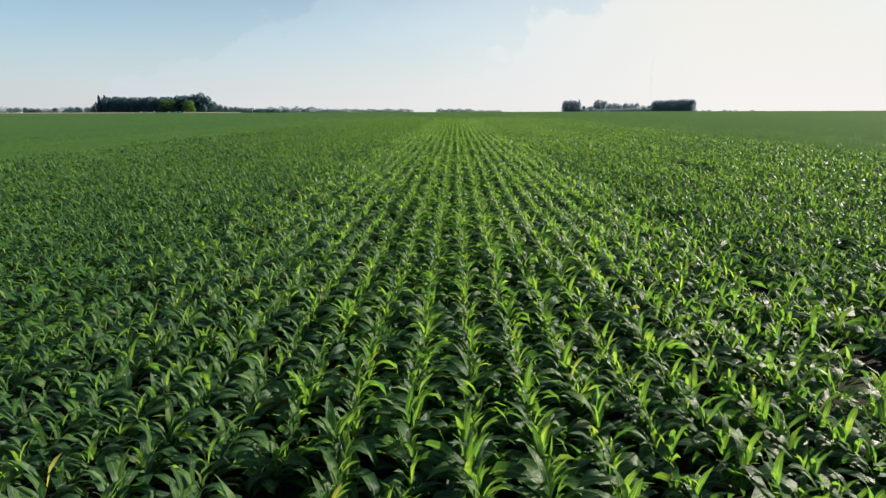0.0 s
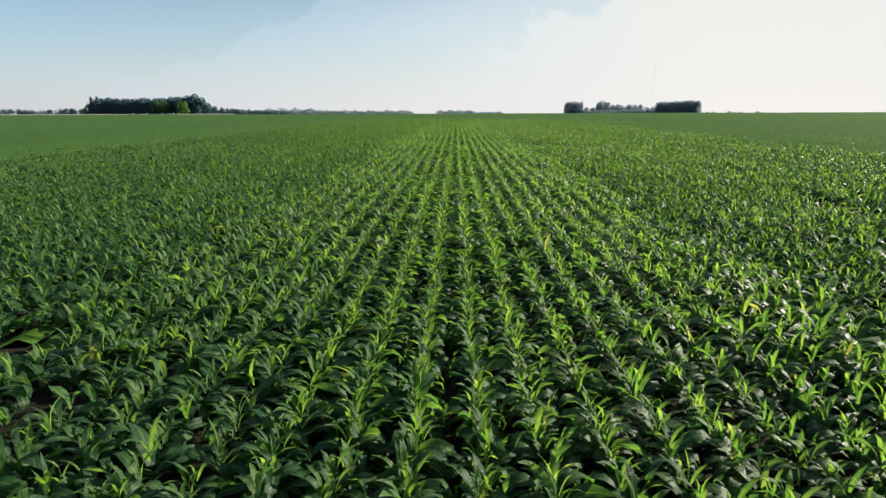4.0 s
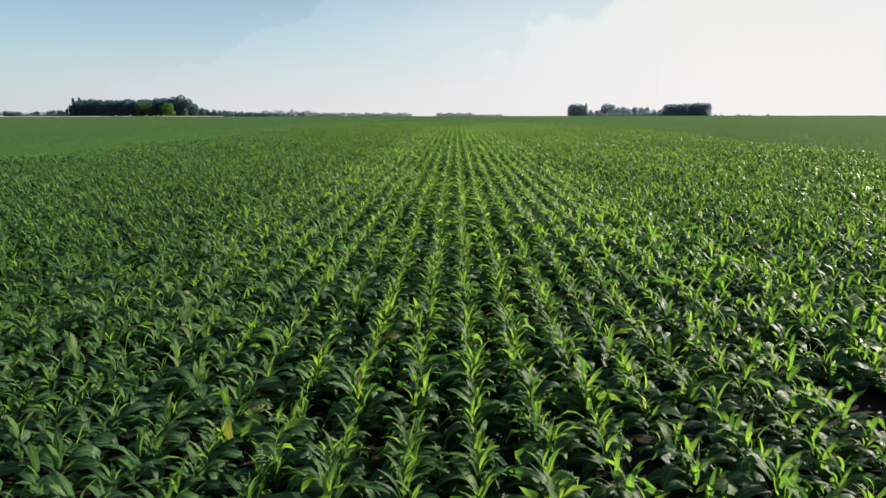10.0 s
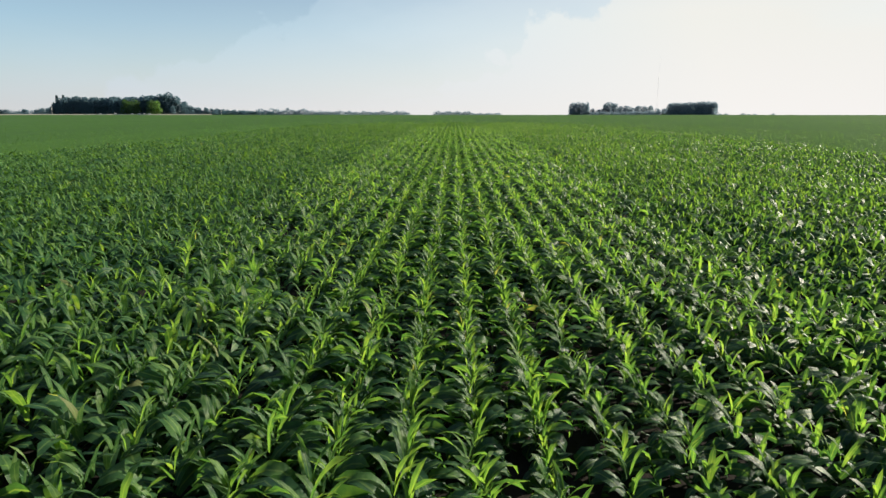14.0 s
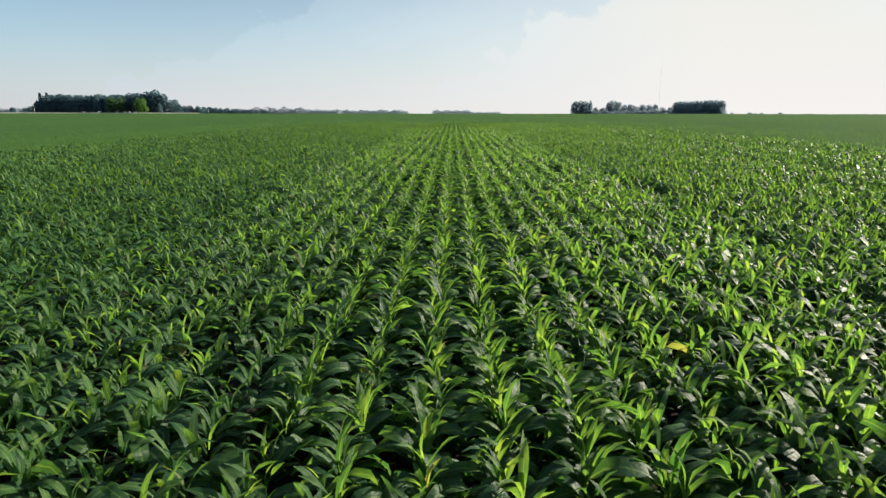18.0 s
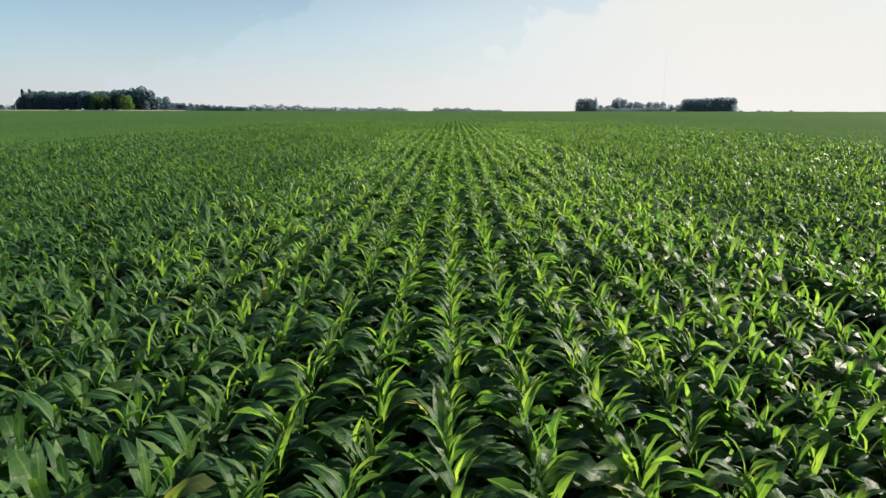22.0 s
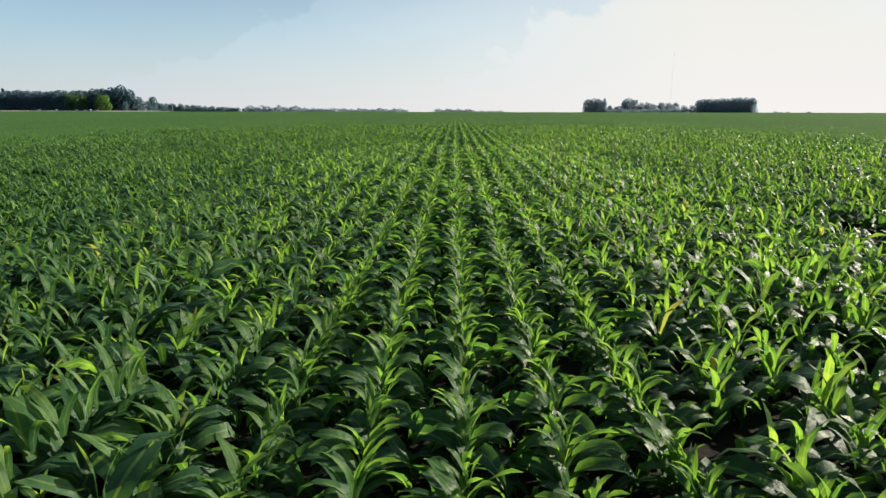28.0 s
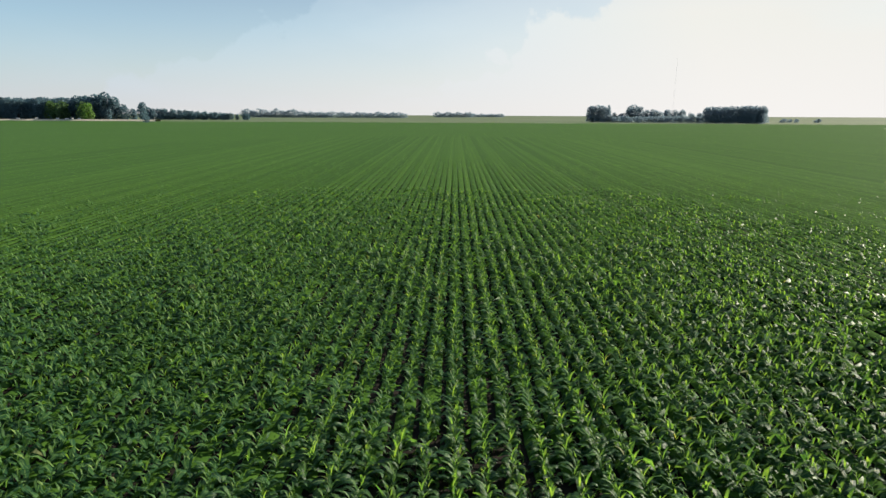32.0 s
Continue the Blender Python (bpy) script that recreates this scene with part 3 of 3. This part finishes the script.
# hedges and single trees behind the left grove
G = "trees behind the field"
for k in range(24):
    place(broad_models[k % 4], -425 + 6.1 * k + tr.uniform(-2, 2), 1000 + tr.uniform(-10, 10), 0.96 - 0.022 * k + 0.1 * tr.random(), 0.9, 31 * k, G)
for k in range(20):
    place(bush_models[k % 2], -428 + 6 * k + tr.uniform(-1, 1), 992 + tr.uniform(-4, 4), 1.7 + 0.6 * tr.random(), 1.0, 40 * k, G)
    place(bush_models[k % 2], -862 + 11 * k + tr.uniform(-1, 1), 1070 + tr.uniform(-4, 4), 1.7 + 0.6 * tr.random(), 1.0, 40 * k, G)
place(broad_models[1], -371, 880, 1.22, 1.0, 0, G)
for k in range(16):
    place(broad_models[k % 4], -860 + 13.5 * k + tr.uniform(-3, 3), 1080 + tr.uniform(-15, 15), 0.9 + 0.2 * tr.random(), 0.8, 47 * k, G)
place(bush_models[0], -197, 557, 1.0, 1.0, 0, G)

for ob in broad_models + spruce_models + bright_models + green_models + bush_models + hazy_models + low_models:
    for o in (*ob.children_recursive, ob):
        bpy.data.objects.remove(o)


def woods(x0, x1, y, height, seed, count):
    """A far belt of trees, seen only as a low ragged band."""
    rng = np.random.default_rng(seed)
    heads = (np.arange(int(abs(x1 - x0) / 3.2)) + rng.uniform(0, 1, int(abs(x1 - x0) / 3.2))) / int(abs(x1 - x0) / 3.2)
    k = rng.integers(0, len(heads), int(1.25 * count))
    hx = x0 + heads * (x1 - x0)
    hh = height * (0.84 + 0.12 * np.sin(heads * 23) + 0.10 * np.sin(heads * 61 + 2)) * rng.uniform(0.92, 1.05, len(heads))
    d = rng.normal(0, 1, (len(k), 3))
    d /= np.linalg.norm(d, axis=1)[:, None]
    p = np.stack([hx[k] + d[:, 0] * 6.5, y + d[:, 1] * 8 + rng.normal(0, 6, len(k)), land(y) + hh[k] * (0.5 + 0.5 * d[:, 2])], 1)
    # loose clumps let pale sky through, which adds to the painted haze
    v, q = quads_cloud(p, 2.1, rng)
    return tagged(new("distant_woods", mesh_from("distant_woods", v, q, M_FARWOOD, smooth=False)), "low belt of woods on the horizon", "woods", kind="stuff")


woods(-545, -400, 1690, 21, 1, 3000)
woods(-400, -310, 1700, 16, 6, 1500)
woods(-310, -130, 1720, 15, 2, 2600)
woods(-70, 60, 2200, 18, 3, 2200)
woods(60, 190, 2500, 13, 4, 1600)
woods(-1500, -900, 1700, 22, 5, 4000)


# ---- the road, poles, parked vehicles and farm buildings by the left grove ----
def box(bm, x0, x1, y0, y1, z0, z1, bevel=0.0):
    vs = [bm.verts.new((x, y, z)) for z in (z0, z1) for x, y in ((x0, y0), (x1, y0), (x1, y1), (x0, y1))]
    for f in ((3, 2, 1, 0), (4, 5, 6, 7), (0, 1, 5, 4), (1, 2, 6, 5), (2, 3, 7, 6), (3, 0, 4, 7)):
        bm.faces.new([vs[k] for k in f])
    if bevel:
        bmesh.ops.bevel(bm, geom=list({e for v in vs for e in v.link_edges}), offset=bevel, segments=2, affect="EDGES")


def strip(name, y0, y1, x0, x1, lift, mat, label, side=0.5):
    xs = np.linspace(x0, x1, 60)
    rows = [(y0 - side, -0.05), (y0, lift), (y1, lift), (y1 + side, -0.05)]
    v = np.concatenate([np.stack([xs, np.full(60, yy) + 1.5 * np.sin(xs * 0.01), land(yy) + dz + 0 * xs], 1) for yy, dz in rows])
    i = (np.arange(3)[:, None] * 60 + np.arange(59)[None, :]).ravel()
    return tagged(new(name, mesh_from(name, v, np.stack([i, i + 1, i + 61, i + 60], 1), mat)), label, name, kind="structure")


strip("road", 650.0, 657.0, -900, -238, 1.75, M_GRAVEL, "pale gravel farm road on a low bank along the far edge of the field", 3.5)
strip("verge", 638.5, 645.0, -900, 500, 0.25, M_VERGE, "mown grass verge at the far edge of the field")


def utility_pole(x, y, height):
    root = tagged(new("utility_pole", None), "tall pale wooden utility pole with a crossarm", "utility pole", "utility poles")
    root.location = (x, y, float(land(y)))
    bm = bmesh.new()
    tapered(bm, (0, 0, -0.5), (0, 0, height), 0.15, 0.10, 10)
    part("pole", bm, M_POLE, root)
    bm = bmesh.new()
    box(bm, -1.3, 1.3, -0.2, -0.08, height - 0.9, height - 0.72, 0.01)
    part("crossarm", bm, M_POLE, root)
    for dx in (-1.15, -0.45, 0.45, 1.15):
        bm = bmesh.new()
        tapered(bm, (dx, -0.14, height - 0.72), (dx, -0.14, height - 0.48), 0.06, 0.035, 8)
        part("insulator", bm, M_WHITE, root)


utility_pole(-421, 684, 14.5)
utility_pole(-560, 694, 12.5)


def post(x, y, h):
    bm = bmesh.new()
    tapered(bm, (0, 0, -0.3), (0, 0, h), 0.08, 0.07, 10)
    me = bpy.data.meshes.new("marker_post")
    bm.to_mesh(me)
    bm.free()
    me.materials.append(M_WHITE)
    ob = tagged(new("marker_post", me), "white painted marker post beside the field", "post", "marker posts")
    ob.location = (x, y, float(land(y)))


for x, y, h in ((-508, 668, 4.5), (-515, 668, 4.2), (-196, 566, 4.0)):
    post(x, y, h)


def storage_tank(x, y, turn, r):
    root = tagged(new("storage_tank", None), "small white storage tank standing before the dark trees", "tank", "storage tanks")
    root.matrix_world = pose(x, y, float(land(y)) + 1.45, 0, 0, turn)
    bm = bmesh.new()
    for x0, x1, r0, r1 in ((-1.1, 1.1, r, r), (1.1, 1.35, r, r * 0.55), (-1.1, -1.35, r, r * 0.55)):
        tapered(bm, (x0, 0, r + 0.35), (x1, 0, r + 0.35), r0, r1, 18)
    part("shell", bm, M_WHITE, root)
    bm = bmesh.new()
    tapered(bm, (0, 0, 2 * r + 0.3), (0, 0, 2 * r + 0.5), 0.16, 0.14, 10)
    part("cap", bm, M_ROOF, root)
    for dx in (-0.8, 0.8):
        bm = bmesh.new()
        box(bm, dx - 0.08, dx + 0.08, -r * 0.7, r * 0.7, -0.1, 0.5)
        part("leg", bm, M_ROOF, root)


for x, y, turn, r in ((-352, 654, 20, 0.42), (-337, 654, 70, 0.5), (-320, 654, -15, 0.44), (-313, 655, 40, 0.36), (-308, 654, 85, 0.46), (-303, 655, 10, 0.34)):
    storage_tank(x, y, turn, r)


def farm_building(x, y, turn, w, d, h):
    root = tagged(new("farm_building", None), "white farm building with a grey gable roof", "building", "farm buildings")
    root.matrix_world = pose(x, y, float(land(y)), 0, 0, turn)
    bm = bmesh.new()
    box(bm, -w / 2, w / 2, -d / 2, d / 2, -0.3, h)
    part("wall", bm, M_WHITE, root)
    bm = bmesh.new()
    o, r = 0.4, d * 0.3
    vs = [bm.verts.new(p) for p in ((-w / 2 - o, -d / 2 - o, h), (w / 2 + o, -d / 2 - o, h), (w / 2 + o, d / 2 + o, h), (-w / 2 - o, d / 2 + o, h), (-w / 2 - o, 0, h + r), (w / 2 + o, 0, h + r))]
    for f in ((0, 1, 5, 4), (2, 3, 4, 5), (0, 4, 3), (1, 2, 5), (3, 2, 1, 0)):
        bm.faces.new([vs[k] for k in f])
    part("roof", bm, M_ROOF, root)
    bm = bmesh.new()
    box(bm, -1.3, 1.3, -d / 2 - 0.06, -d / 2 + 0.02, 0, min(2.6, h - 0.3))
    part("door", bm, M_ROOF, root)
    for dx in (-w * 0.32, w * 0.32):
        bm = bmesh.new()
        box(bm, dx - 0.6, dx + 0.6, -d / 2 - 0.05, -d / 2 + 0.02, 1.0, 2.1)
        part("window", bm, M_GLASS, root)


def radio_mast(x, y, height, side, bays):
    """A slender three-legged lattice mast on a concrete foot."""
    root = tagged(new("radio_mast", None), "slender pale steel lattice radio mast, far beyond the grove", "mast")
    root.location = (x, y, float(land(y)))
    feet = [(side * math.cos(a), side * math.sin(a)) for a in (0.3, 0.3 + 2.0944, 0.3 + 4.1888)]
    for fx, fy in feet:
        bm = bmesh.new()
        tapered(bm, (fx, fy, -0.5), (fx, fy, height), 0.035, 0.03, 6)
        part("leg", bm, M_WHITE, root)
    for k in range(3):
        (ax, ay), (bx, by) = feet[k], feet[(k + 1) % 3]
        bm = bmesh.new()
        for i in range(bays):
            z0, z1 = height * i / bays, height * (i + 1) / bays
            tapered(bm, (ax, ay, z0), (bx, by, z1), 0.012, 0.012, 4)
            tapered(bm, (ax, ay, z1), (bx, by, z1), 0.012, 0.012, 4)
        part("bracing", bm, M_WHITE, root)
    bm = bmesh.new()
    box(bm, -2.2, 2.2, -2.2, 2.2, -0.8, 0.25, 0.05)
    part("foot", bm, M_ROOF, root, "grey concrete foot")
    bm = bmesh.new()
    tapered(bm, (0, 0, height), (0, 0, height + 6.0), 0.08, 0.03, 8)
    part("antenna", bm, M_WHITE, root)


radio_mast(521, 1618, 142.0, 0.8, 60)
farm_building(-786, 1050, 8, 7.5, 6, 4.6)

# ---- one stretch of corn, plant by plant ----
def make_plant(seed):
    rng = np.random.default_rng(seed)
    root = tagged(new("corn_plant", None), "young green corn plant with long arching leaves", "corn plant", "corn plants in rows")
    size = np.array([0.70 * rng.normal(1, 0.08)])
    bm = bmesh.new()
    tapered(bm, (0, 0, -0.02), (0.01, 0, 0.26 * size[0]), 0.014, 0.011, 8)
    tapered(bm, (0.01, 0, 0.26 * size[0]), (0.0, 0.01, 0.56 * size[0]), 0.011, 0.006, 8)
    part("stalk", bm, M_STALK, root)
    base, az, length, width, rise, droop, twist, rank = plant_leaves(np.zeros(1), np.zeros(1), size, 10, rng)
    for j in range(10):
        s = slice(j, j + 1)
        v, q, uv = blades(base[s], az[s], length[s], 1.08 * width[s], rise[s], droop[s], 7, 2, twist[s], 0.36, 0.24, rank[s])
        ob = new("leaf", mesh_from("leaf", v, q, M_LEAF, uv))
        ob.parent = root
    return root


models = [make_plant(300 + k) for k in range(10)]
hx, hy = stand(*HERO, 0.18, np.random.default_rng(77))
hr = random.Random(9)
for k in range(min(300, len(hx))):
    s = hr.uniform(0.88, 1.14)
    copy_thing(models[k % 10], pose(hx[k], hy[k], 0, hr.uniform(-4, 4), hr.uniform(-4, 4), hr.choice((0, 180)) + hr.uniform(-25, 25)) @ Matrix.Diagonal((s, s, s, 1)))
for ob in models:
    for o in (*ob.children_recursive, ob):
        bpy.data.objects.remove(o)
